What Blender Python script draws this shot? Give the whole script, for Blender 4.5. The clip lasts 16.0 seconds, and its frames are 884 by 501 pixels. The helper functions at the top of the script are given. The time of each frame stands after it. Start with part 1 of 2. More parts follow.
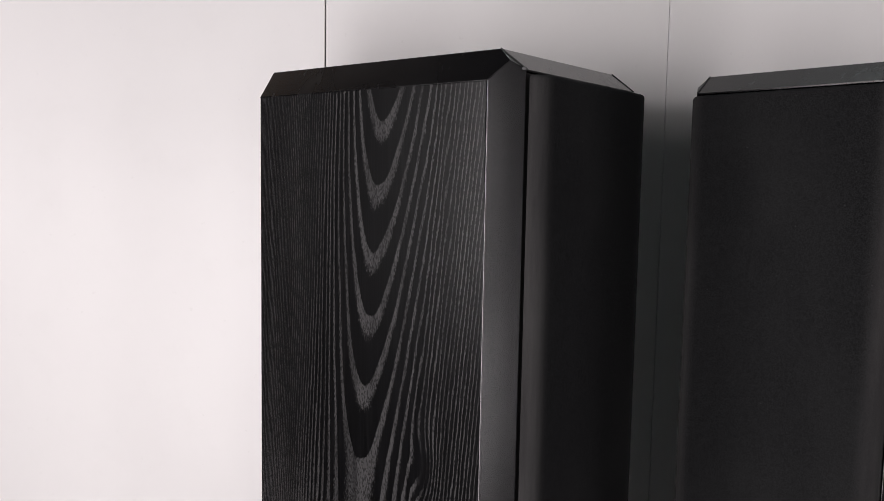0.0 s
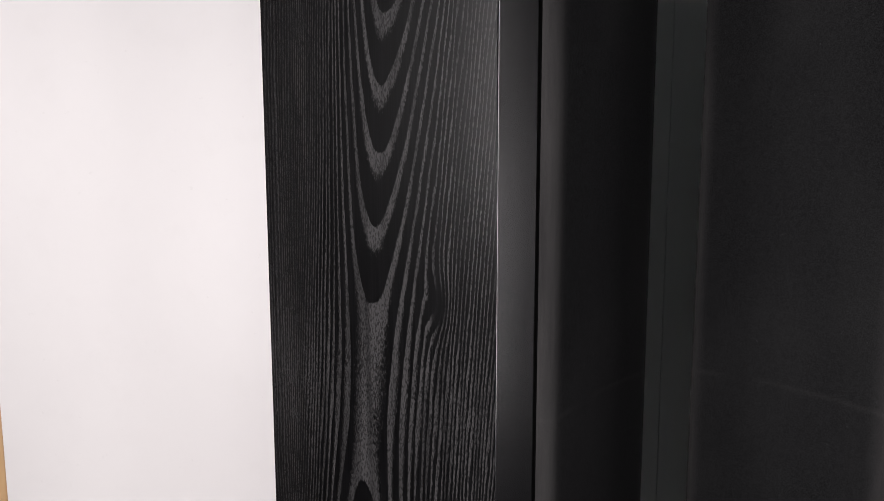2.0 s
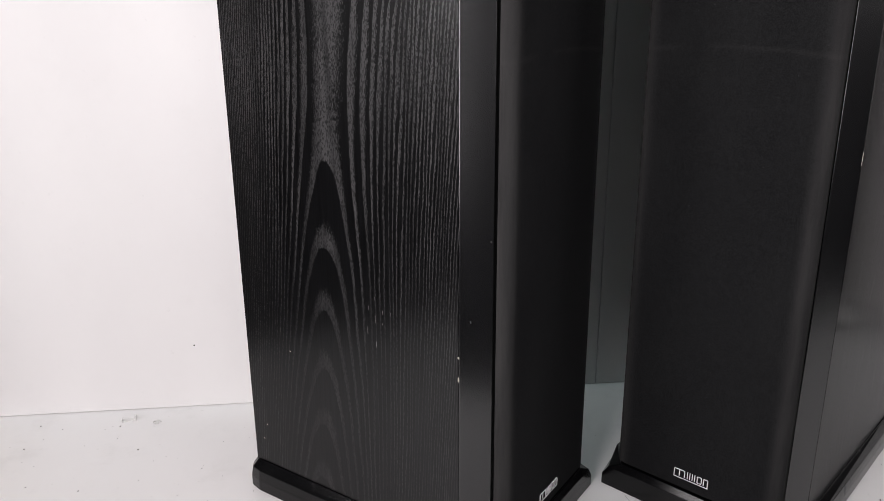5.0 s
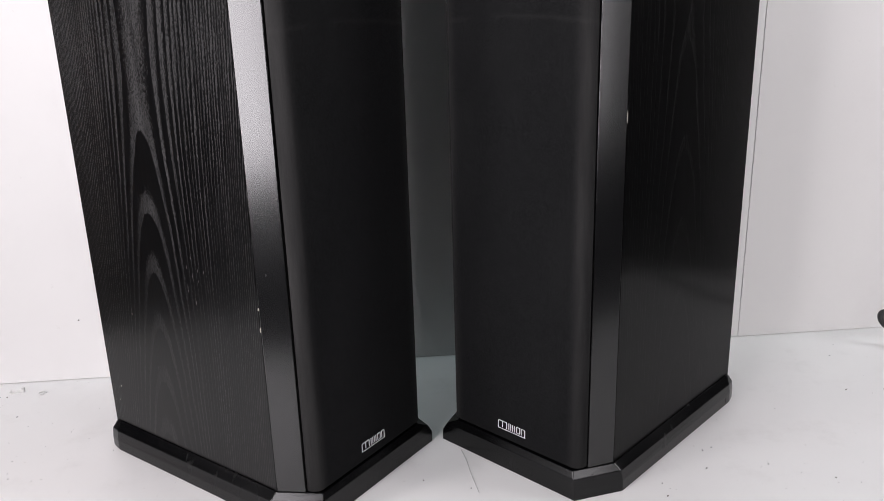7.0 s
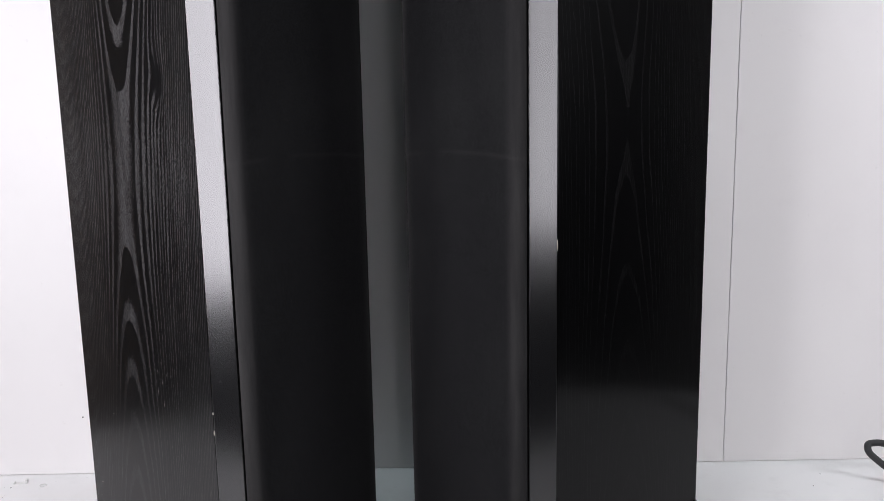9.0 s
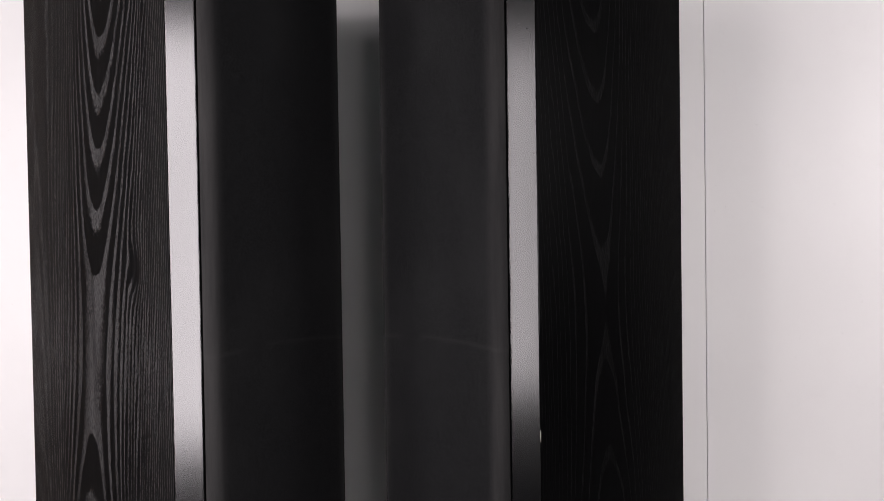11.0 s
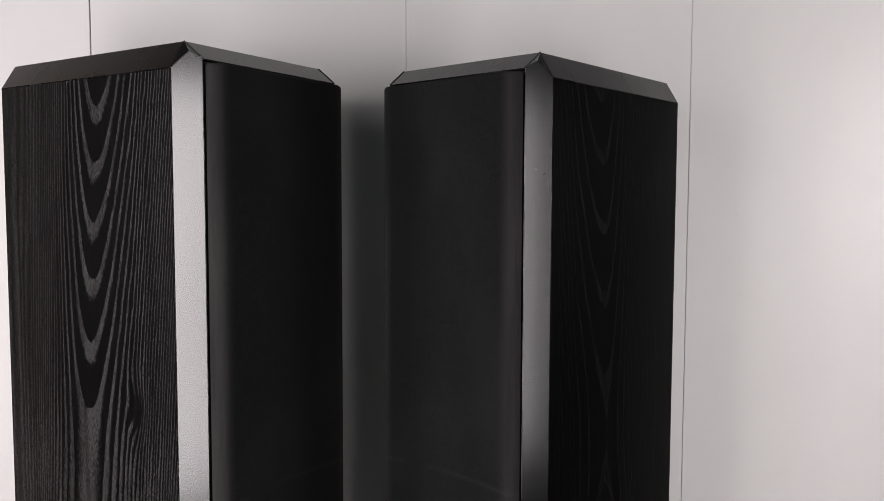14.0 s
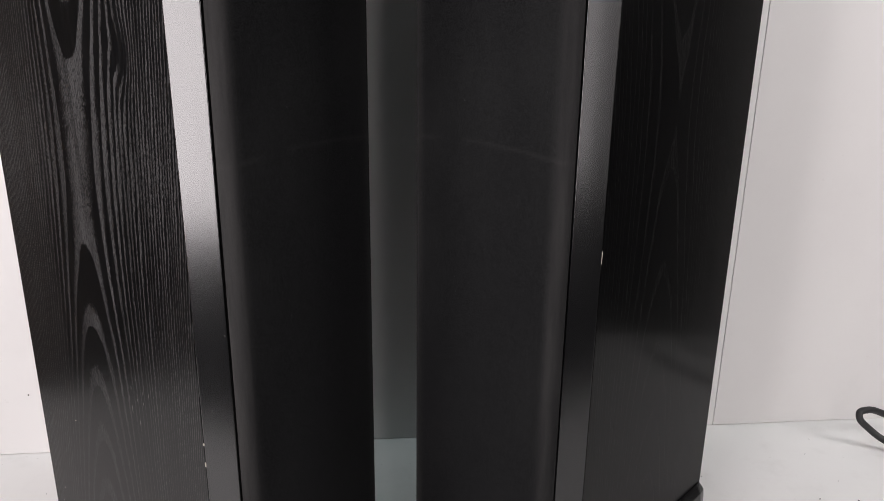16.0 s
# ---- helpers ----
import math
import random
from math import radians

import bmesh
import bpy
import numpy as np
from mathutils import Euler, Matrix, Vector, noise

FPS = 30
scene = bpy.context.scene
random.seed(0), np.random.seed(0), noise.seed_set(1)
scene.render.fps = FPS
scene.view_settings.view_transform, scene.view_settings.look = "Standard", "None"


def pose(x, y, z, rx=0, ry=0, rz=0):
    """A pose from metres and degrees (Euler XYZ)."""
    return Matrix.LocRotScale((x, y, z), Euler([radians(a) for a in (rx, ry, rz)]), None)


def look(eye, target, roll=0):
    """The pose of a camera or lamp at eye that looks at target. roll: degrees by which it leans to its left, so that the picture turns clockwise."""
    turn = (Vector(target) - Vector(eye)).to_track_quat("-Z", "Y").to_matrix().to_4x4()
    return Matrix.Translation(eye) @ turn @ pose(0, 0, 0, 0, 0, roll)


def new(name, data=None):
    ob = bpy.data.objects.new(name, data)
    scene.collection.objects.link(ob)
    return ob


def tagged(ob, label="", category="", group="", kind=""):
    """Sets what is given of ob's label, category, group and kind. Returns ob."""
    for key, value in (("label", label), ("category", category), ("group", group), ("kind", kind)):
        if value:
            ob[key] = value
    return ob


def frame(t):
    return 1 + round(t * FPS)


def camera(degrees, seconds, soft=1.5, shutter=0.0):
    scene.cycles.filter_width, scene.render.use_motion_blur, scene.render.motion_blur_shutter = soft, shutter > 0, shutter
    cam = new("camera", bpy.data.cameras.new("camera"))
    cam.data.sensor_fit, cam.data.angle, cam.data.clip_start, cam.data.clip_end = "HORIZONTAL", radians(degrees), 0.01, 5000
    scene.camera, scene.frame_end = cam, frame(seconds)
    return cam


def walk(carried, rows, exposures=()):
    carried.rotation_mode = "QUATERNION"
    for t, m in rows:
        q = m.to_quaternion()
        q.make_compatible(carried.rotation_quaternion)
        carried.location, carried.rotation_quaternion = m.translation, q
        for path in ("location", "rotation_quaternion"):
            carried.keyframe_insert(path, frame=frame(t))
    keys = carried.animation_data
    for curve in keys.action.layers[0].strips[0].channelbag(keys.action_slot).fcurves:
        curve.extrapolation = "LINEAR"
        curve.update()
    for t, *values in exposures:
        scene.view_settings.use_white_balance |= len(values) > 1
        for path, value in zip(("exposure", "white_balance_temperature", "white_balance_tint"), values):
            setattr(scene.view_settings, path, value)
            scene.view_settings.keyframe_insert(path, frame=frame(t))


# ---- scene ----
cam = camera(58.13, 16.0, soft=0.6)
ROWS = [
    (0.0, -0.0389, -0.5925, 0.7864, 84.7200, -1.0110, -0.7025),
    (0.5, -0.0389, -0.5913, 0.7596, 83.8129, -0.8163, -0.6948),
    (1.0, -0.0457, -0.5891, 0.7371, 82.9174, -0.4067, -0.9281),
    (1.5, -0.0516, -0.5889, 0.7131, 82.3104, -0.2411, -1.3090),
    (2.0, -0.0528, -0.5826, 0.6797, 81.9903, 0.0893, -1.2502),
    (2.5, -0.0574, -0.5953, 0.6498, 80.4992, 0.3218, -1.8347),
    (3.0, -0.0706, -0.5851, 0.6319, 78.1968, 0.1021, -2.8983),
    (3.5, -0.0761, -0.5942, 0.6096, 76.0571, -0.3794, -3.9867),
    (4.0, -0.0871, -0.5995, 0.5742, 74.2383, -0.3774, -4.9835),
    (6.5, 0.0380, -0.6635, 0.4903, 71.0929, 1.4455, -5.9116),
    (7.0, 0.1125, -0.6931, 0.4868, 72.7365, 1.6103, -5.2700),
    (7.5, 0.1846, -0.7207, 0.4780, 74.0540, 1.2104, -3.6749),
    (8.0, 0.2291, -0.7434, 0.4741, 75.2744, 1.0492, -1.0338),
    (8.5, 0.2348, -0.7486, 0.4842, 77.6840, 1.0590, -0.1261),
    (9.0, 0.2309, -0.7511, 0.5057, 80.7013, 1.1115, -0.0993),
    (9.5, 0.2244, -0.7508, 0.5199, 83.6211, 1.2412, -0.7331),
    (10.0, 0.2179, -0.7453, 0.5392, 85.4143, 1.3326, -1.5205),
    (12.5, 0.2053, -0.7293, 0.6442, 91.9600, -0.2302, -5.1679),
    (13.0, 0.1811, -0.7172, 0.6740, 91.4136, -0.3258, -6.2147),
    (13.5, 0.1496, -0.7141, 0.7072, 89.6919, -0.2249, -7.2554),
    (14.0, 0.1394, -0.7194, 0.7462, 86.2302, -0.1670, -7.7024),
    (14.5, 0.1372, -0.7337, 0.7581, 81.7184, 0.0477, -7.8591),
    (15.0, 0.1415, -0.7107, 0.7267, 77.8717, 0.1011, -7.2955),
    (15.5, 0.1449, -0.6591, 0.6601, 74.3392, -0.1458, -6.1944),
    (16.0, 0.1433, -0.6144, 0.6032, 71.4615, -0.6626, -5.4815),
]
walk(cam, [(t, pose(*p)) for t, *p in ROWS],
     [(0.0, -0.16, 6460, 9), (4.0, -0.10, 6440, 8), (7.0, 0.04, 6290, 8), (8.0, 0.08, 6240, 8), (9.0, 0.06, 6110, 8), (10.0, 0.08, 6290, 12), (12.5, -0.12, 6500, 8), (14.0, -0.18, 6500, 8), (16.0, -0.02, 6500, 8)])

# ---- light: soft boxes round the camera and a ceiling lamp, in a dim room ----
world = bpy.data.worlds.new("world")
scene.world = world
world.use_nodes = True
world.node_tree.nodes["Background"].inputs["Color"].default_value = (0.5, 0.55, 0.6, 1)
world.node_tree.nodes["Background"].inputs["Strength"].default_value = 0.05


def soft_box(name, eye, target, width, height, watts, colour):
    lamp = bpy.data.lights.new(name, "AREA")
    lamp.shape, lamp.size, lamp.size_y, lamp.energy, lamp.color = "RECTANGLE", width, height, watts, colour
    ob = new(name, lamp)
    ob.matrix_world = look(eye, target)
    return ob


soft_box("key_softbox", (-0.412, -0.608, 0.575), (0.188, 0.072, 0.56), 0.29, 0.76, 9.2, (1.0, 0.925, 0.945))
soft_box("side_softbox", (0.712, -0.619, 0.60), (0.412, 0.101, 0.56), 0.13, 0.64, 2.5, (1.0, 0.93, 0.945))
soft_box("right_softbox", (1.62, -0.38, 0.80), (0.90, 0.36, 0.50), 0.40, 0.40, 8.0, (1.0, 0.935, 0.945))
soft_box("front_softbox", (0.42, -1.60, 0.50), (0.15, 0.36, 0.45), 0.16, 0.40, 1.6, (1.0, 0.94, 0.95))
soft_box("far_softbox", (-1.46, -0.68, 0.86), (0.20, 0.36, 0.86), 0.34, 0.80, 14.0, (1.0, 0.93, 0.94))
soft_box("ceiling_lamp", (0.30, 0.30, 2.30), (0.30, 0.30, 0.0), 0.80, 0.10, 7.0, (0.86, 1.0, 1.02))


# ---- sizes, in metres ----
WALL_Y = 0.357                       # face of the white panels
PANEL, FIRST = 0.4022, -0.5685       # panel width, left edge of the first panel
W2, DEPTH = 0.1012, 0.2887           # half width and depth of a loudspeaker
CH_Y, CH_X = 0.0256, 0.0143          # chamfer of the front corners
PEAK_X, PEAK_Y, Z_PEAK = 0.0930, 0.0110, 0.8722   # where the side bevel runs out on the corner strip
Z_BASE, Z_SIDE, Z_FRONT, Z_TOP = 0.0370, 0.8584, 0.8654, 0.8822


# ---- materials ----
class Value:
    """A socket with arithmetic."""

    def __init__(self, tree, socket):
        self.tree, self.socket = tree, socket

    def op(self, kind, *others, clamp=False):
        node = self.tree.nodes.new("ShaderNodeMath")
        node.operation, node.use_clamp = kind, clamp
        for slot, v in zip(node.inputs, (self, *others)):
            if isinstance(v, Value):
                self.tree.links.new(v.socket, slot)
            else:
                slot.default_value = v
        return Value(self.tree, node.outputs[0])

    def __add__(self, o): return self.op("ADD", o)
    def __sub__(self, o): return self.op("SUBTRACT", o)
    def __mul__(self, o): return self.op("MULTIPLY", o)
    def __truediv__(self, o): return self.op("DIVIDE", o)

    def ramp(self, a, b, lo=0.0, hi=1.0):
        node = self.tree.nodes.new("ShaderNodeMapRange")
        node.interpolation_type = "SMOOTHSTEP"
        self.tree.links.new(self.socket, node.inputs["Value"])
        for key, v in (("From Min", a), ("From Max", b), ("To Min", lo), ("To Max", hi)):
            if isinstance(v, Value):
                self.tree.links.new(v.socket, node.inputs[key])
            else:
                node.inputs[key].default_value = v
        return Value(self.tree, node.outputs[0])


class Surface:
    """A Principled material with object coordinates."""

    def __init__(self, name, colour=(0.5, 0.5, 0.5), roughness=0.5, **inputs):
        self.material = bpy.data.materials.new(name)
        self.material.use_nodes = True
        self.tree = self.material.node_tree
        self.shader = self.tree.nodes["Principled BSDF"]
        self.shader.inputs["Base Color"].default_value = (*colour, 1)
        self.shader.inputs["Roughness"].default_value = roughness
        for key, v in inputs.items():
            self.shader.inputs[key.replace("_", " ")].default_value = v
        self.coord = self.tree.nodes.new("ShaderNodeTexCoord").outputs["Object"]

    def xyz(self):
        node = self.tree.nodes.new("ShaderNodeSeparateXYZ")
        self.tree.links.new(self.coord, node.inputs[0])
        return [Value(self.tree, s) for s in node.outputs]

    def noise(self, scale, stretch=(1, 1, 1), detail=2.0, rough=0.5, vector=None, shift=(0, 0, 0)):
        m = self.tree.nodes.new("ShaderNodeMapping")
        m.inputs["Scale"].default_value = stretch
        m.inputs["Location"].default_value = shift
        self.tree.links.new(vector or self.coord, m.inputs["Vector"])
        n = self.tree.nodes.new("ShaderNodeTexNoise")
        n.inputs["Scale"].default_value, n.inputs["Detail"].default_value, n.inputs["Roughness"].default_value = scale, detail, rough
        self.tree.links.new(m.outputs[0], n.inputs["Vector"])
        return Value(self.tree, n.outputs["Fac"])

    def mix(self, factor, a, b):
        node = self.tree.nodes.new("ShaderNodeMix")
        node.data_type = "RGBA"
        self.tree.links.new(factor.socket, node.inputs[0])
        for slot, v in ((node.inputs[6], a), (node.inputs[7], b)):
            if isinstance(v, tuple):
                slot.default_value = (*v, 1)
            else:
                self.tree.links.new(v, slot)
        return node.outputs[2]

    def put(self, key, value):
        self.tree.links.new(value.socket if isinstance(value, Value) else value, self.shader.inputs[key])

    def bump(self, height, distance, strength=1.0):
        node = self.tree.nodes.new("ShaderNodeBump")
        node.inputs["Distance"].default_value, node.inputs["Strength"].default_value = distance, strength
        self.tree.links.new(height.socket, node.inputs["Height"])
        self.tree.links.new(node.outputs[0], self.shader.inputs["Normal"])


def veneer_material(name, knot, centre, tips, ring_gap, late, pore, gloss):
    """Black-stained ash: plain-sawn rings round a bowed pith, with open pores.
    centre: where the arches stand at z = 0 and how they lean; tips: height of the waist, its half length, rings per metre, rings of the waist."""
    s = Surface(name, (0.012, 0.012, 0.013), 0.3)
    x, y, z = s.xyz()
    u = y - CH_Y
    # the knot pushes the rings aside
    ku, kz = (u - 0.056) / 0.013, (z - 0.549) / 0.026
    bulge = ((ku * ku + kz * kz) * -1.0).op("EXPONENT")
    tail_u, tail_z = (u - 0.074) / 0.016, (z - 0.515) / 0.045
    tail = ((tail_u * tail_u + tail_z * tail_z) * -1.0).op("EXPONENT")
    u = u + bulge * (0.0100 * knot)
    big = s.noise(5.0, (1, 1.5, 0.8), 2)
    wave = s.noise(24.0, (1, 1, 0.25), 2)
    wiggle = s.noise(1.0, (110, 110, 75), 2)
    du = u - (z * centre[1] + centre[0]) + (big - 0.5) * 0.006 + (wiggle - 0.5) * 0.0012
    # rings run wider apart towards the front
    du = du.op("MAXIMUM", 0.0) * 1.05 + du.op("MINIMUM", 0.0) * 0.86
    # and finer out on the flanks
    du = du * ((du.op("ABSOLUTE") - 0.045).op("MAXIMUM", 0.0) * 4.5 + 1.0)
    rise = z - tips[0]
    arch = ((rise * rise + tips[1] * tips[1]).op("SQRT") - tips[1]) * rise.ramp(-0.12, -0.04, tips[2] * 0.86, tips[2]) - tips[3]
    pith = (arch * -1.0 + 18.0) * ring_gap
    radius = (du * du + pith * pith).op("SQRT")
    drift = s.noise(1.0, (70, 70, 2.2), 3, 0.6)
    flank = du.op("ABSOLUTE").ramp(0.030, 0.060)
    ring = (radius / ring_gap + (wave - 0.5) * 0.6 + (drift - 0.5) * flank * 1.7).op("FRACT")
    waist = ((rise / 0.062) * (rise / 0.062) * -1.0).op("EXPONENT")
    near = du.op("ABSOLUTE").ramp(0.01, 0.06, late, late * 0.86) + waist * (0.6 * knot)
    band = ring.ramp(0.0, 0.05) * ring.ramp(0.16, near, 1.0, 0.0)
    pores = s.noise(1.0, (800, 1050, 260), 2, 0.7)
    speck = s.noise(1.0, (600, 820, 330), 1, 0.5)
    fibre = s.noise(1.0, (500, 800, 14), 3, 0.6)
    open_pore = (band * 0.9 + (pores - 0.5) * 2.0 + (wiggle - 0.5) * 0.4).ramp(0.34, 0.80) * band.ramp(0.03, 0.2) * speck.ramp(0.38, 0.56, 0.35, 1.0)
    stray = pores.ramp(0.70, 0.80) * 0.10
    # random grain tone; fainter light near the floor is put into the pore colour
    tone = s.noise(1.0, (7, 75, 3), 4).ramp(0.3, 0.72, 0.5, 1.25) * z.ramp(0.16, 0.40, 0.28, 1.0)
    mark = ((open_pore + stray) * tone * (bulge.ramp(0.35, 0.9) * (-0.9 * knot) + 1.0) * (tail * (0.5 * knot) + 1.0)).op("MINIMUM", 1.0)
    dark = s.mix(fibre.ramp(0.35, 0.75), (0.0010, 0.0010, 0.0012), (pore * 0.08, pore * 0.08, pore * 0.09))
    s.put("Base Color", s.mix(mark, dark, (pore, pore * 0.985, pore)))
    s.put("Roughness", mark.ramp(0.0, 1.0, gloss[3], gloss[3] + 0.04) + (fibre - 0.5) * 0.12)
    s.shader.inputs["Coat Weight"].default_value, s.shader.inputs["Coat Roughness"].default_value = gloss[0], gloss[1]
    s.shader.inputs["Specular IOR Level"].default_value = gloss[2]
    s.bump(fibre * 0.25 - mark, 0.00025, 0.6)
    return s.material


def satin_material(name, colour, rough, smudge=0.08, ior=1.5, smears=1.0):
    """Moulded satin plastic with handling smears."""
    s = Surface(name, colour, rough, IOR=ior)
    cloud = s.noise(7.0, (1, 1, 0.5), 2, 0.5)
    smear = s.noise(1.0, (90, 90, 22), 3, 0.6)
    s.put("Roughness", cloud.ramp(0.3, 0.7, rough - smudge * 0.5, rough + smudge) + smear.ramp(0.58, 0.75) * (smudge * smears))
    s.put("Base Color", s.mix(smear.ramp(0.6, 0.8), colour, tuple(c + 0.006 * smears for c in colour)))
    return s.material


def cloth_material():
    """Black stretched grille cloth with a fine diagonal weave and lint."""
    s = Surface("grille_cloth", (0.007, 0.007, 0.0075), 0.9, Specular_IOR_Level=0.02)
    x, y, z = s.xyz()
    weave = s.noise(1.0, (1300, 1300, 1300), 2, 0.6)
    cloud = s.noise(9.0, (1, 1, 0.5), 3)
    lint = s.noise(420.0, (1, 1, 1), 2).ramp(0.74, 0.80)
    tone = s.mix(weave.ramp(0.3, 0.7), (0.0056, 0.0056, 0.0060), (0.0158, 0.0158, 0.0165))
    worn = s.mix(cloud.ramp(0.45, 0.75, 0.0, 0.3), tone, (0.024, 0.024, 0.024))
    # pale dust streaks and painted-in key light on the rounded edge, and the crease where a crossbar behind it presses
    # on the cloth
    edge = x.op("ABSOLUTE").ramp(0.068, 0.086) * s.noise(1.0, (60, 60, 5), 5, 0.65).ramp(0.2, 0.85, 0.12, 0.55)
    bar = (z + x * x * 0.7 - 0.474) / 0.0022
    crease = (bar * bar * -1.0).op("EXPONENT") * s.noise(30.0, (1, 1, 1), 2).ramp(0.3, 0.6)
    worn = s.mix(edge + crease * 0.10, worn, (0.060, 0.058, 0.057))
    s.put("Base Color", s.mix(lint * 0.3, worn, (0.10, 0.10, 0.10)))
    s.bump(weave, 0.0002, 0.4)
    return s.material


def laminate_material(name, colour, rough, dirt):
    """White laminate: slight tone drift, scuffs and a faint orange peel."""
    s = Surface(name, colour, rough)
    drift = s.noise(2.2, (1, 1, 0.7), 4, 0.55)
    spot = s.noise(130.0, (1, 1, 1), 3, 0.6).ramp(0.68, 0.78)
    haze = s.noise(17.0, (1, 1, 1), 5, 0.65).ramp(0.5, 0.8)
    tint = tuple(c * (1 - 0.05 * k) for c, k in zip(colour, (1.2, 1.3, 1.2)))
    base = s.mix(drift.ramp(0.3, 0.7), colour, tint)
    s.put("Base Color", s.mix((spot * 0.6 + haze * 0.25) * dirt, base, (0.38, 0.36, 0.33)))
    s.put("Roughness", haze.ramp(0, 1, rough, rough + 0.12))
    s.bump(s.noise(260.0, (1, 1, 1), 2), 0.00008, 0.4)
    return s.material


def pine_material():
    s = Surface("bare_pine", (0.5, 0.33, 0.17), 0.55)
    x, y, z = s.xyz()
    warp = s.noise(4.0, (1, 1, 0.25), 2)
    ring = ((x * 90.0) + warp * 14.0).op("SINE")
    fibre = s.noise(1.0, (600, 600, 12), 3)
    s.put("Base Color", s.mix(ring.ramp(-0.4, 1.0) * 0.6 + fibre * 0.4, (0.56, 0.37, 0.19), (0.40, 0.23, 0.10)))
    s.bump(fibre, 0.0002, 0.4)
    return s.material


def plain_material(name, colour, rough):
    s = Surface(name, colour, rough)
    cloud = s.noise(6.0, (1, 1, 1), 5, 0.6)
    s.put("Base Color", s.mix(cloud.ramp(0.3, 0.7), colour, tuple(c * 0.8 for c in colour)))
    s.bump(s.noise(120.0), 0.0004, 0.3)
    return s.material


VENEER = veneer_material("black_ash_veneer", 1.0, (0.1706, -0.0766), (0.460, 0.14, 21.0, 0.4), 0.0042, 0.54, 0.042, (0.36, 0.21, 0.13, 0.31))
# the right loudspeaker's own finer grain, with its side's shade put into darker colours
SHADED_VENEER = veneer_material("shaded_black_ash_veneer", 0.0, (0.1330, -0.0520), (0.500, 0.10, 16.0, 0.3), 0.0050, 0.22, 0.0040, (0.22, 0.14, 0.03, 0.36))
STRIP = satin_material("black_satin_strip", (0.003, 0.003, 0.0034), 0.21, smudge=0.03, ior=1.6, smears=0.1)
CAP = satin_material("black_cap_plastic", (0.003, 0.003, 0.0034), 0.24, ior=1.38)
WORN = satin_material("worn_plastic", (0.045, 0.045, 0.046), 0.6)
PALE = plain_material("pale_scratch", (0.13, 0.125, 0.12), 0.7)
PLINTH = satin_material("black_plinth_plastic", (0.002, 0.002, 0.0023), 0.20, ior=1.38)
CORE = plain_material("black_chipboard", (0.003, 0.003, 0.003), 0.7)
CLOTH = cloth_material()
PANEL_WHITE = laminate_material("white_panel", (0.80, 0.785, 0.775), 0.45, 0.15)
FLOOR_WHITE = laminate_material("white_board", (0.86, 0.85, 0.84), 0.38, 0.5)
PINE = pine_material()
ROOM = plain_material("dim_plaster", (0.06, 0.06, 0.065), 0.9)
CEILING = plain_material("ceiling_paint", (0.11, 0.11, 0.115), 0.9)
ROOM_FLOOR = plain_material("dark_concrete", (0.04, 0.038, 0.036), 0.8)
BADGE = satin_material("silver_badge", (0.75, 0.75, 0.76), 0.35)
RUBBER = satin_material("black_rubber", (0.014, 0.014, 0.015), 0.45)
BARE = plain_material("bare_chip", (0.55, 0.50, 0.43), 0.8)
CLIP = plain_material("white_plastic", (0.80, 0.79, 0.77), 0.4)
GREY = plain_material("grey_thread", (0.60, 0.59, 0.58), 0.9)
GRIT = plain_material("dark_grit", (0.06, 0.05, 0.045), 0.9)


# ---- mesh helpers ----
def part(name, bm, material, parent=None, label="", smooth=False):
    mesh = bpy.data.meshes.new(name)
    bmesh.ops.recalc_face_normals(bm, faces=bm.faces)
    bm.to_mesh(mesh)
    bm.free()
    mesh.materials.append(material)
    for p in mesh.polygons:
        p.use_smooth = smooth
    ob = new(name, mesh)
    ob.parent = parent
    if label:
        tagged(ob, label)
    return ob


def box(bm, lo, hi):
    v = [bm.verts.new((x, y, z)) for x in (lo[0], hi[0]) for y in (lo[1], hi[1]) for z in (lo[2], hi[2])]
    for f in ((0, 1, 3, 2), (4, 6, 7, 5), (0, 4, 5, 1), (2, 3, 7, 6), (0, 2, 6, 4), (1, 5, 7, 3)):
        bm.faces.new([v[i] for i in f])
    return v


def box_mesh(lo, hi, bevel=0.0, segments=2):
    bm = bmesh.new()
    box(bm, lo, hi)
    if bevel:
        bmesh.ops.bevel(bm, geom=bm.edges[:], offset=bevel, segments=segments, affect="EDGES", profile=0.5)
    return bm


def loft(rings, bevel=0.0, segments=2):
    """Rings of points, each the same length, joined to a solid."""
    bm = bmesh.new()
    made = [[bm.verts.new(p) for p in ring] for ring in rings]
    n = len(rings[0])
    for a, b in zip(made, made[1:]):
        for i in range(n):
            bm.faces.new((a[i], a[(i + 1) % n], b[(i + 1) % n], b[i]))
    bm.faces.new(made[0][::-1])
    bm.faces.new(made[-1])
    if bevel:
        bmesh.ops.bevel(bm, geom=bm.edges[:], offset=bevel, segments=segments, affect="EDGES", profile=0.5, clamp_overlap=True)
    return bm


def empty(name, m=Matrix()):
    ob = new(name)
    ob.empty_display_size = 0.05
    ob.matrix_world = m
    return ob


# ---- setting ----
floor = part("floor", box_mesh((-0.58, -0.36, -0.75), (1.04, WALL_Y + 0.03, 0.0), 0.003), FLOOR_WHITE)
tagged(floor, "white laminate board with fine dirt specks and scuffs", "floor", kind="structure")

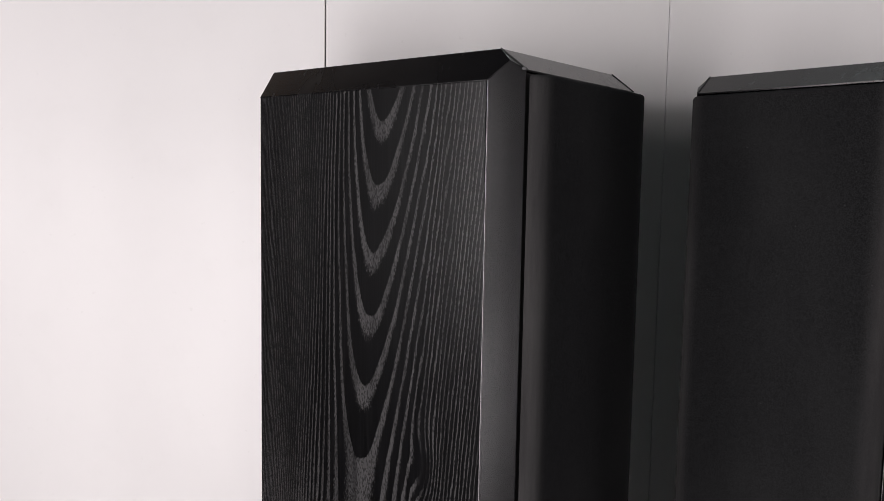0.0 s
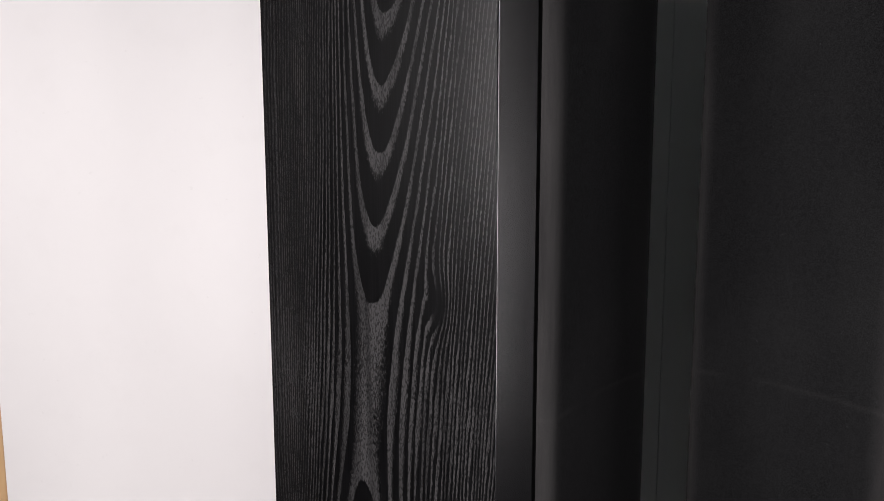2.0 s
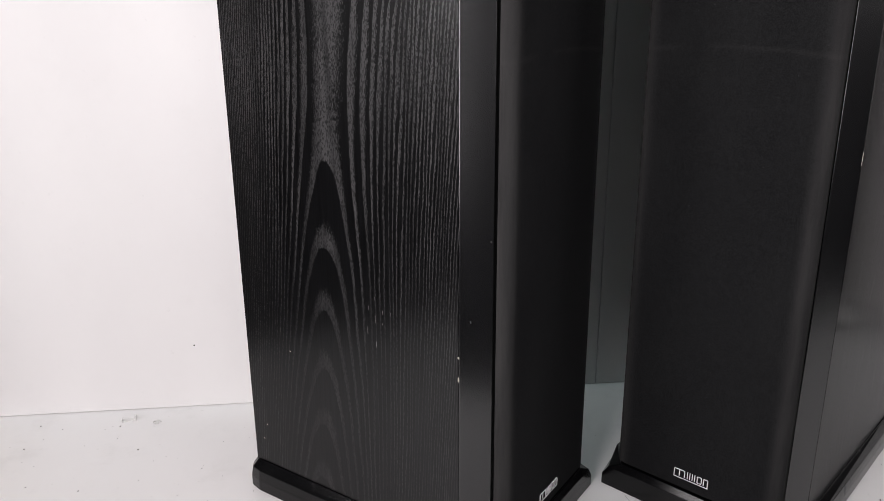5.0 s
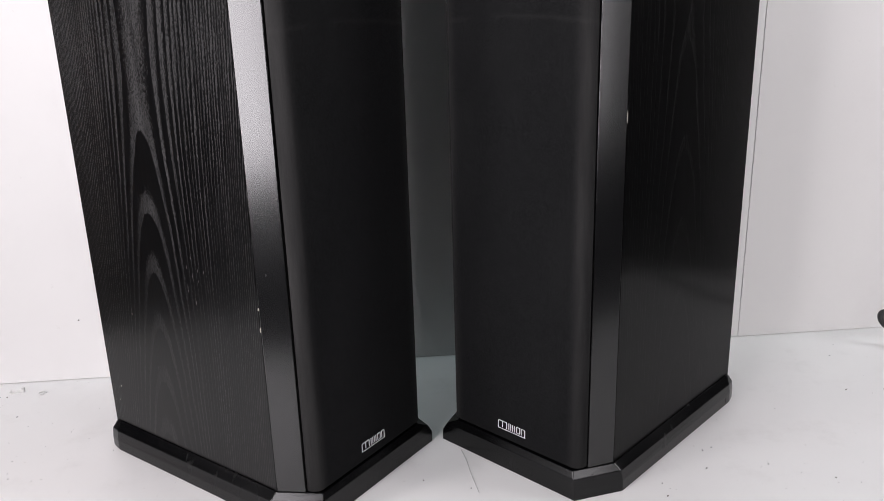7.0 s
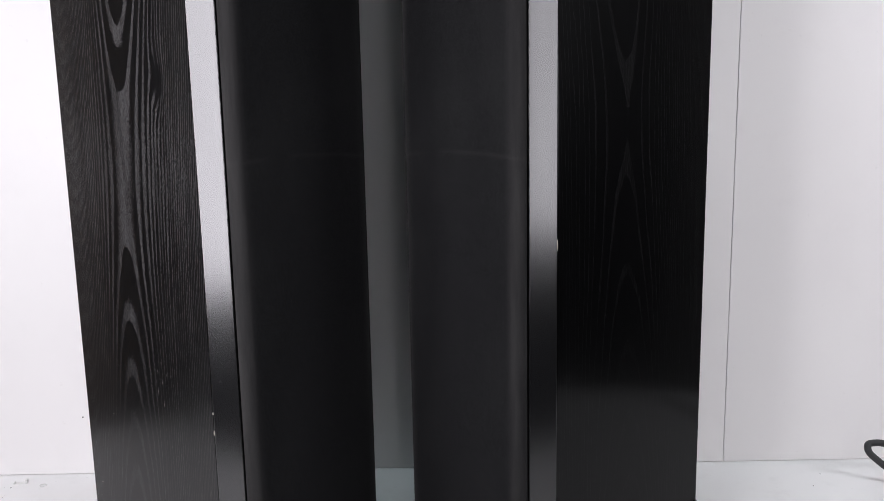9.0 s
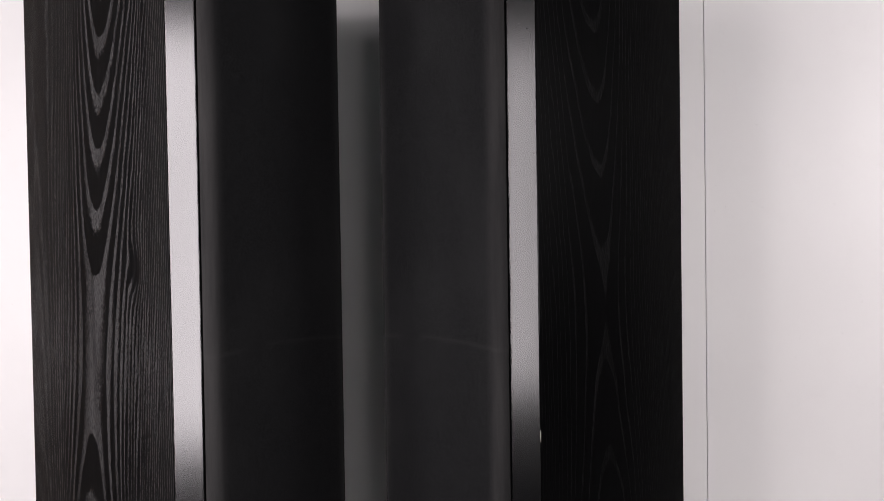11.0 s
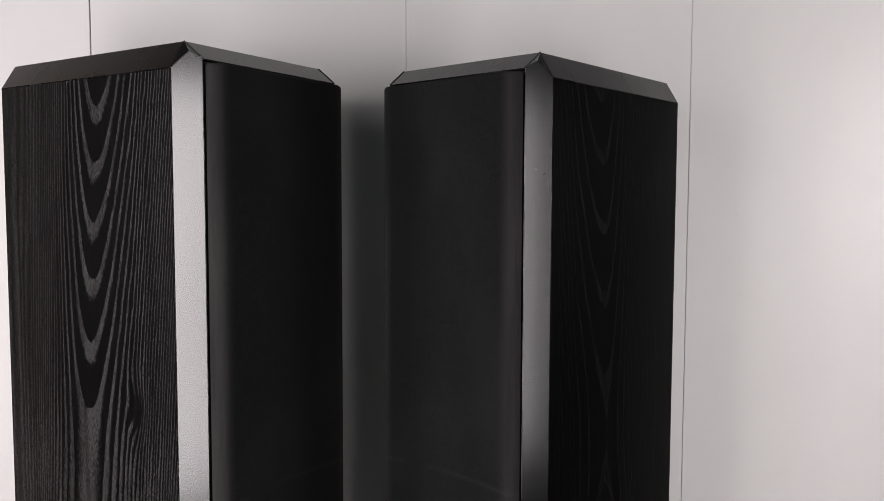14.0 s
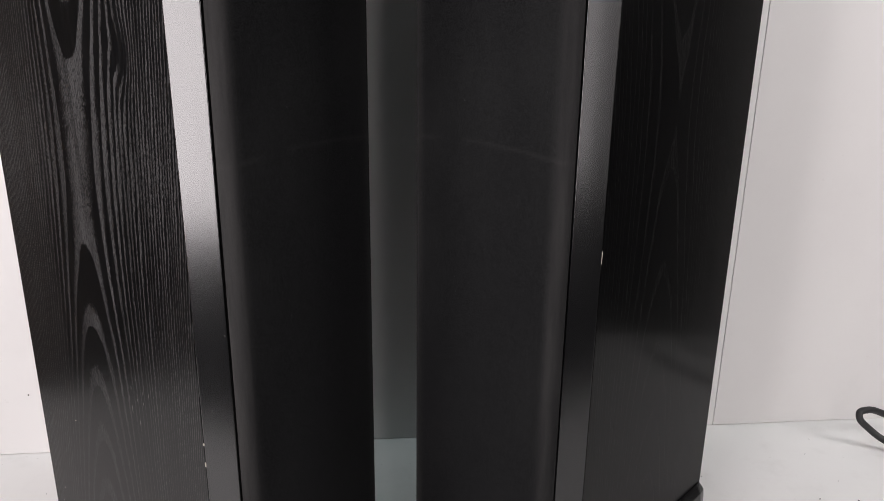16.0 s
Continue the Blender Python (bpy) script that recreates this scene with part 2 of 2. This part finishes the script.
wall = tagged(empty("wall_north"), "white laminate panels with narrow vertical joints", "wall", kind="structure")
part("backing", box_mesh((FIRST, WALL_Y + 0.017, -0.02), (FIRST + 4 * PANEL, WALL_Y + 0.06, 2.3)), CORE, wall)
for i in range(4):
    gap = 0.0008 if i == 1 else 0.00035
    x0 = FIRST + i * PANEL
    part("panel", box_mesh((x0 + gap * (i > 0), WALL_Y, 0.0007), (x0 + PANEL - (0.0008 if i == 0 else 0.00035), WALL_Y + 0.0165, 2.3), 0.0005, 1), PANEL_WHITE, wall)
board = part("wall_board", box_mesh((FIRST - 0.14, WALL_Y + 0.004, -0.75), (FIRST - 0.002, WALL_Y + 0.05, 2.3), 0.002), PINE)
tagged(board, "bare pine board beside the white panels", "board", kind="structure")

ground = tagged(part("ground", box_mesh((-2.6, -3.2, -0.85), (3.2, 1.2, -0.75)), ROOM_FLOOR), "dark floor of the dim room", "floor", kind="structure")
for name, lo, hi in (("wall_west", (-2.7, -3.2, -0.75), (-2.6, 1.2, 2.5)), ("wall_east", (3.2, -3.2, -0.75), (3.3, 1.2, 2.5)),
                     ("wall_south", (-2.7, -3.3, -0.75), (3.3, -3.2, 2.5)), ("wall_rear", (-2.7, 1.2, -0.75), (3.3, 1.3, 2.5))):
    tagged(part(name, box_mesh(lo, hi), ROOM), "plain dim plaster wall", "wall", kind="structure")
tagged(part("ceiling", box_mesh((-2.7, -3.3, 2.5), (3.3, 1.3, 2.6)), CEILING), "plain pale painted ceiling of the room", "ceiling", kind="structure")


# ---- loudspeakers ----
def loudspeaker(m, veneer, grain, outer):
    """A tall cabinet: veneered sides, satin corner strips, bevelled cap, cloth grille and a skirted plinth. Front towards -y."""
    thing = empty("loudspeaker", m)
    part("cabinet", box_mesh((-W2 + 0.012, 0.012, 0.020), (W2 - 0.012, DEPTH, Z_SIDE - 0.002)), CORE, thing)
    for s in (-1, 1):
        lo, hi = sorted((s * W2, s * (W2 - 0.0125)))
        part("side_panel", box_mesh((lo, CH_Y, 0.030), (hi, DEPTH, Z_SIDE), 0.0006, 1), veneer, thing, grain)
        # corner strip, a hair proud of the veneer
        e = 0.0003
        ring = [(s * (W2 + e), CH_Y), (s * (PEAK_X + e), PEAK_Y - e), (s * (W2 - CH_X + e), -e), (s * (W2 - CH_X - 0.004), 0.012), (s * (W2 - 0.012), CH_Y)]
        tops = (Z_SIDE, Z_PEAK, Z_FRONT, Z_FRONT - 0.001, Z_SIDE)
        part("corner_strip", loft([[(x, y, 0.030) for x, y in ring], [(x, y, z) for (x, y), z in zip(ring, tops)]], 0.0012, segments=4), STRIP, thing, "black satin corner strip")
    # cap: shallow slope to the front, steep slopes to the sides, a small facet over each corner strip
    g, a = W2 - CH_X, 0.0883
    low = [(-W2, DEPTH, Z_SIDE), (-W2, CH_Y, Z_SIDE), (-PEAK_X, PEAK_Y, Z_PEAK), (-g, 0, Z_FRONT)]
    top = [(-a, DEPTH - 0.004, Z_TOP), (-a, 0.0225, Z_TOP)]
    low, top = (h + [(-x, y, z) for x, y, z in h[::-1]] for h in (low, top))
    bm = bmesh.new()
    u = [bm.verts.new((x, y, z - 0.0012)) for x, y, z in low]
    v = [bm.verts.new(p) for p in low]
    w = [bm.verts.new(p) for p in top]
    for i in range(8):
        k = (i + 1) % 8
        bm.faces.new((u[i], u[k], v[k], v[i]))
    for face in ((v[0], v[1], w[1], w[0]), (v[1], v[2], w[1]), (v[2], v[3], w[1]), (v[3], v[4], w[2], w[1]), (v[4], v[5], w[2]), (v[5], v[6], w[2]), (v[6], v[7], w[3], w[2]),
                 (v[7], v[0], w[0], w[3]), tuple(w), tuple(u[::-1])):
        bm.faces.new(face)
    bmesh.ops.bevel(bm, geom=[e for e in bm.edges if any(p in w for p in e.verts)], offset=0.0006, segments=2, affect="EDGES", profile=0.5, clamp_overlap=True)
    part("top_cap", bm, CAP, thing, "bevelled black plastic cap")
    for side in (-1, 1):
        a0, b0 = Vector((side * g, 0.0, Z_FRONT)), Vector((side * a, 0.0225, Z_TOP))
        across, up = Vector((0.0006, 0, 0)), Vector((0, -0.0004, 0.0004))
        part("cap_joint", loft([[p - across - up, p + across - up, p + across + up, p - across + up] for p in (a0, b0)]), CORE, thing, "dark joint across the cap")
    part("baffle", box_mesh((-0.0862, 0.0008, 0.030), (0.0862, 0.0118, Z_FRONT - 0.0025)), CORE, thing, "black front board behind the grille")
    # grille
    def grille_ring(z, inset):
        hx, yf, yb, r = 0.0872 - inset, -0.0150 + inset, -0.0026, 0.0115 - inset * 0.5
        arc = [(hx - r + r * math.sin(k * math.pi / 16), yf + r - r * math.cos(k * math.pi / 16)) for k in range(9)]
        ring = [(-px, py) for px, py in arc[::-1]] + arc
        return [(-hx, yb, z)] + [(px, py, z) for px, py in ring] + [(hx, yb, z)]

    zt = Z_FRONT - 0.0038
    rings = [grille_ring(z, i) for z, i in ((0.0325, 0.002), (0.0345, 0.0), (zt - 0.0035, 0.0), (zt - 0.0018, 0.0004), (zt - 0.0006, 0.0013), (zt, 0.0026))]
    grille = part("grille", loft(rings), CLOTH, thing, "black stretched cloth grille", smooth=True)
    # badge as plain silver strokes
    x0, z0, y = -0.0185, 0.0448, -0.0150
    t = 0.0005
    strokes = [((0, 0), (0.031, t)), ((0, 0), (t, 0.0115)), ((0.0006, 0.0118), (0.0100, 0.0125)), ((0.0048, 0.0028), (0.0048 + t, 0.0118)),
               ((0.0096, 0.0028), (0.0096 + t, 0.0118)), ((0.0122, 0.0028), (0.0122 + t, 0.0125)), ((0.0144, 0.0028), (0.0144 + t, 0.0125)), ((0.0166, 0.0028), (0.0166 + t, 0.0125)),
               ((0.0188, 0.0028), (0.0188 + t, 0.0125)), ((0.0211, 0.0034), (0.0211 + t, 0.0120)), ((0.0248, 0.0034), (0.0248 + t, 0.0120)), ((0.0216, 0.0028), (0.0250, 0.0028 + t)),
               ((0.0216, 0.0119), (0.0250, 0.0119 + t)), ((0.0267, 0.0028), (0.0267 + t, 0.0120)), ((0.0272, 0.0119), (0.0303, 0.0119 + t)), ((0.0303, 0.0), (0.0303 + t, 0.0115))]
    bm = bmesh.new()
    for k, ((ax, az), (bx, bz)) in enumerate(strokes):
        box(bm, (x0 + ax * 1.19, y - 0.0007 - 0.00003 * k, z0 + az * 0.77), (x0 + bx * 1.19, y + 0.0004, z0 + bz * 0.77))
    part("badge", bm, BADGE, grille, "small silver badge")
    # plinth: upright skirt, then a convex slope in to the cabinet; the corner that faces its twin is cut less
    def outline(cut, far):
        out = [(cut, -0.0190), (far, 0.0285), (0.1095, 0.2800), (0.1060, 0.2950), (0.0960, 0.3020)]
        inn = [(0.0790, -0.0152), (W2 + 0.0012, 0.0245), (W2 + 0.0012, 0.2780), (W2 + 0.0006, 0.2850), (W2 - 0.002, 0.2895)]
        mid = [(a * 0.62 + c * 0.38 + (0.0016 if k else 0.0004), b * 0.62 + d * 0.38 + (-0.0012 if k == 0 else 0.0012 if k > 2 else 0)) for k, ((a, b), (c, d)) in enumerate(zip(out, inn))]
        return out, mid, inn

    wide, tight = outline(0.0845, 0.1115), outline(0.1005, 0.1115)
    right, left = (wide, tight) if outer > 0 else (tight, wide)
    rings = [r + [(-x, y) for x, y in l[::-1]] for r, l in zip(right, left)]
    skirt = [[(x, y, 0.0) for x, y in rings[0]], [(x, y, 0.0125) for x, y in rings[0]], [(x, y, 0.0240) for x, y in rings[1]], [(x, y, 0.0312 + 0.014 * max(y, 0)) for x, y in rings[2]]]
    part("plinth", loft(skirt, 0.0008), PLINTH, thing, "black skirted plastic plinth")
    return thing


def placed(x, y, yaw, s):
    """The pose whose near front corner of the side (s: -1 left, 1 right) stands at x, y."""
    return Matrix.Translation((x, y, 0)) @ pose(0, 0, 0, 0, 0, yaw) @ Matrix.Translation((-s * W2, -CH_Y, 0))


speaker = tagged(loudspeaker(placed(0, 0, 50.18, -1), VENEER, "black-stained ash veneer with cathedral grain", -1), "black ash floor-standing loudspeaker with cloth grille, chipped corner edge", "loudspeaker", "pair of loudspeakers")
twin = tagged(loudspeaker(placed(0.3413, 0.0055, -49.07, 1), SHADED_VENEER, "black-stained ash veneer with faint fine grain, shade put into its colour", 1), "black ash floor-standing loudspeaker with cloth grille, scratched strip", "loudspeaker", "pair of loudspeakers")


def chips(parent, x, y, spots):
    """Bare flakes knocked out of an edge."""
    for z, w, h in spots:
        bm = bmesh.new()
        bmesh.ops.create_icosphere(bm, subdivisions=2, radius=1.0)
        for v in bm.verts:
            k = 1 + 0.35 * noise.noise(v.co * 1.7 + Vector((z * 50, 0, 0)))
            v.co = Vector((v.co.x * w * k, v.co.y * w * k, v.co.z * h * k)) + Vector((x, y, z))
        part("chip", bm, BARE, parent, "bare chipped spot")


chips(speaker, -W2, CH_Y, ((0.2235, 0.0007, 0.0014), (0.2030, 0.0006, 0.0028)))
chips(twin, W2, CH_Y, ((0.385, 0.0004, 0.006),))


def spots(parent, places, name="scuff"):
    """Small pale scuffs on the veneer: side, distance from the front edge, height, size."""
    for side, u, z, r, h in places:
        bm = bmesh.new()
        bmesh.ops.create_icosphere(bm, subdivisions=1, radius=1.0)
        for v in bm.verts:
            v.co = Vector((v.co.x * 0.0003, v.co.y * r, v.co.z * h)) + Vector((side * W2, CH_Y + u, z))
        part(name, bm, BARE, parent, "pale scuff")


spots(speaker, ((-1, 0.243, 0.0818, 0.0007, 0.0008), (-1, 0.249, 0.0635, 0.0006, 0.0006), (-1, 0.2007, 0.1783, 0.0009, 0.0006)))


def marks(parent, name, label, material, places):
    """Thin scratches and shallow dents: centre, and half sizes along x, y and z."""
    for (x, y, z), (rx, ry, rz) in places:
        bm = bmesh.new()
        bmesh.ops.create_icosphere(bm, subdivisions=1, radius=1.0)
        for v in bm.verts:
            k = 1 + 0.3 * noise.noise(v.co * 1.9 + Vector((z * 70, y * 90, 0)))
            v.co = Vector((v.co.x * rx * k + x, v.co.y * ry * k + y, v.co.z * rz * k + z))
        part(name, bm, material, parent, label)


marks(speaker, "scratch", "pale vertical scratch", PALE,
      [((-W2, CH_Y + u, z), (0.0002, 0.00022, h * 0.7)) for u, z, h in ((0.0972, 0.2484, 0.004), (0.0892, 0.259, 0.003), (0.0895, 0.2394, 0.006), (0.0810, 0.2474, 0.003),
                                                                 (0.0811, 0.2362, 0.002), (0.0722, 0.2473, 0.003), (0.0891, 0.2139, 0.005), (0.0988, 0.2252, 0.007),
                                                                 (0.1480, 0.8568, 0.001), (0.1500, 0.8558, 0.0012), (0.1440, 0.8570, 0.0014), (0.1390, 0.8565, 0.001))])
marks(speaker, "dent", "shallow dark dent", WORN, (((-0.0959, 0.0161, 0.4106), (0.0002, 0.0006, 0.0004)), ((-0.0958, 0.0158, 0.4004), (0.0002, 0.0006, 0.0005)),
                                                   ((-0.0970, 0.0180, 0.3554), (0.0002, 0.0005, 0.0004)), ((-0.0965, 0.0167, 0.2569), (0.0004, 0.0012, 0.0014)),
                                                   ((-0.0947, 0.0140, 0.7973), (0.0002, 0.0005, 0.0006))))
marks(speaker, "nick", "pale nick", PALE, (((-0.0884, 0.0025, 0.3280), (0.0005, 0.0006, 0.0016)),))
marks(twin, "dent", "dark handling mark", WORN, (((0.0932, 0.0106, 0.7731), (0.0006, 0.0012, 0.0004)), ((0.0974, 0.0182, 0.7690), (0.0005, 0.0012, 0.0006)), ((0.0988, 0.0208, 0.7620), (0.0004, 0.0004, 0.0035)),
                                                 ((0.0996, 0.0223, 0.7553), (0.0004, 0.0003, 0.0030)), ((0.0946, 0.0133, 0.7457), (0.0004, 0.0009, 0.0005)), ((0.0999, 0.0227, 0.6526), (0.0004, 0.0006, 0.0009))))
marks(twin, "scratch", "pale scratch on the plinth", PALE, (((0.1100, 0.1527, 0.0060), (0.0003, 0.0003, 0.0050)), ((0.1100, 0.1671, 0.0065), (0.0003, 0.0002, 0.0045)), ((0.1098, 0.2700, 0.0070), (0.0003, 0.0003, 0.0040))))
# worn tip of the cap
bm = bmesh.new()
bmesh.ops.create_icosphere(bm, subdivisions=2, radius=1.0)
for v in bm.verts:
    k = 1 + 0.4 * noise.noise(v.co * 2.0)
    v.co = Vector((v.co.x * 0.0012 * k, v.co.y * 0.0026 * k, v.co.z * 0.0013 * k)) + Vector((-0.0880, 0.0020, 0.8662))
part("worn_tip", bm, WORN, speaker, "worn grey tip of the cap")


bm = bmesh.new()
box(bm, (-0.1082, 0.224, 0.0225), (-0.1070, 0.2262, 0.0240))
part("flake", bm, BARE, speaker, "pale flake stuck on the plinth")


# ---- loose things on the board ----
def tube(name, points, radius, material):
    curve = bpy.data.curves.new(name, "CURVE")
    curve.dimensions, curve.bevel_depth, curve.bevel_resolution, curve.resolution_u = "3D", radius, 5, 16
    line = curve.splines.new("BEZIER")
    line.bezier_points.add(len(points) - 1)
    for p, co in zip(line.bezier_points, points):
        p.co, p.handle_left_type, p.handle_right_type = co, "AUTO", "AUTO"
    ob = new(name, curve)
    mesh = bpy.data.meshes.new_from_object(ob.evaluated_get(bpy.context.evaluated_depsgraph_get()))
    bpy.data.objects.remove(ob)
    ob = new(name, mesh)
    mesh.materials.append(material)
    for p in mesh.polygons:
        p.use_smooth = True
    return ob


cable = tube("cable", [(1.00, 0.20, 0.0048), (0.93, 0.225, 0.0048), (0.868, 0.262, 0.008), (0.826, 0.285, 0.030), (0.814, 0.292, 0.048), (0.826, 0.297, 0.051), (0.870, 0.305, 0.036), (0.94, 0.30, 0.024), (1.00, 0.27, 0.0048)], 0.0047, RUBBER)
tagged(cable, "black rubber cable looped on the white board", "cable")

bm = bmesh.new()
box(bm, (-0.009, -0.0035, 0.0), (0.009, 0.0035, 0.0012))
box(bm, (0.0065, -0.0035, 0.0010), (0.009, 0.0035, 0.0065))
box(bm, (-0.009, -0.0035, 0.0010), (-0.0078, 0.0035, 0.0030))
clip = part("plastic_clip", bm, CLIP)
clip.matrix_world = pose(-0.385, 0.329, 0.0, 0, 0, 8)
tagged(clip, "small white plastic clip lying on the board", "clip")

ring = tube("plastic_ring", [(-0.348 + 0.0048 * math.cos(k * 1.05), 0.320 + 0.0035 * math.sin(k * 1.05), 0.0009) for k in range(6)], 0.0008, CLIP)
tagged(ring, "small broken white plastic ring on the board", "ring")
hair = tube("thread", [(0.194, 0.102, 0.0004), (0.1975, 0.078, 0.0004), (0.199, 0.054, 0.0004), (0.203, 0.016, 0.0004)], 0.00028, GREY)
tagged(hair, "thin grey thread lying on the white board", "thread")
bm = bmesh.new()
bmesh.ops.create_icosphere(bm, subdivisions=2, radius=0.0011, matrix=Matrix.Translation((-0.300, WALL_Y, 0.088)))
tagged(part("wall_speck", bm, GRIT), "dark speck stuck on the white panel", "speck")

# dust and grit
bm = bmesh.new()
rng = random.Random(4)
SEEN = ((0.462, 0.063), (0.474, 0.068), (0.147, 0.046), (0.393, -0.015), (-0.109, 0.099), (0.452, 0.028))
for k in range(266):
    while k >= len(SEEN):
        x, y = rng.uniform(-0.5, 0.95), rng.uniform(-0.2, 0.33)
        if rng.random() < (1.0 if y < 0.05 or x < -0.2 else 0.4):
            break
    r = rng.choice((0.0003, 0.0004, 0.0004, 0.0005, 0.0006, 0.0009))
    if k < len(SEEN):
        (x, y), r = SEEN[k], 0.0009
    made = bmesh.ops.create_icosphere(bm, subdivisions=1, radius=r)["verts"]
    turn, long = rng.uniform(0, math.pi), rng.uniform(1.0, 2.2)
    for v in made:
        v.co = Matrix.Rotation(turn, 3, "Z") @ Vector((v.co.x * long, v.co.y, v.co.z * 0.5)) + Vector((x, y, r * 0.4))
tagged(part("grit", bm, GRIT), "dark grit and dust specks on the white board", "dust", kind="stuff")
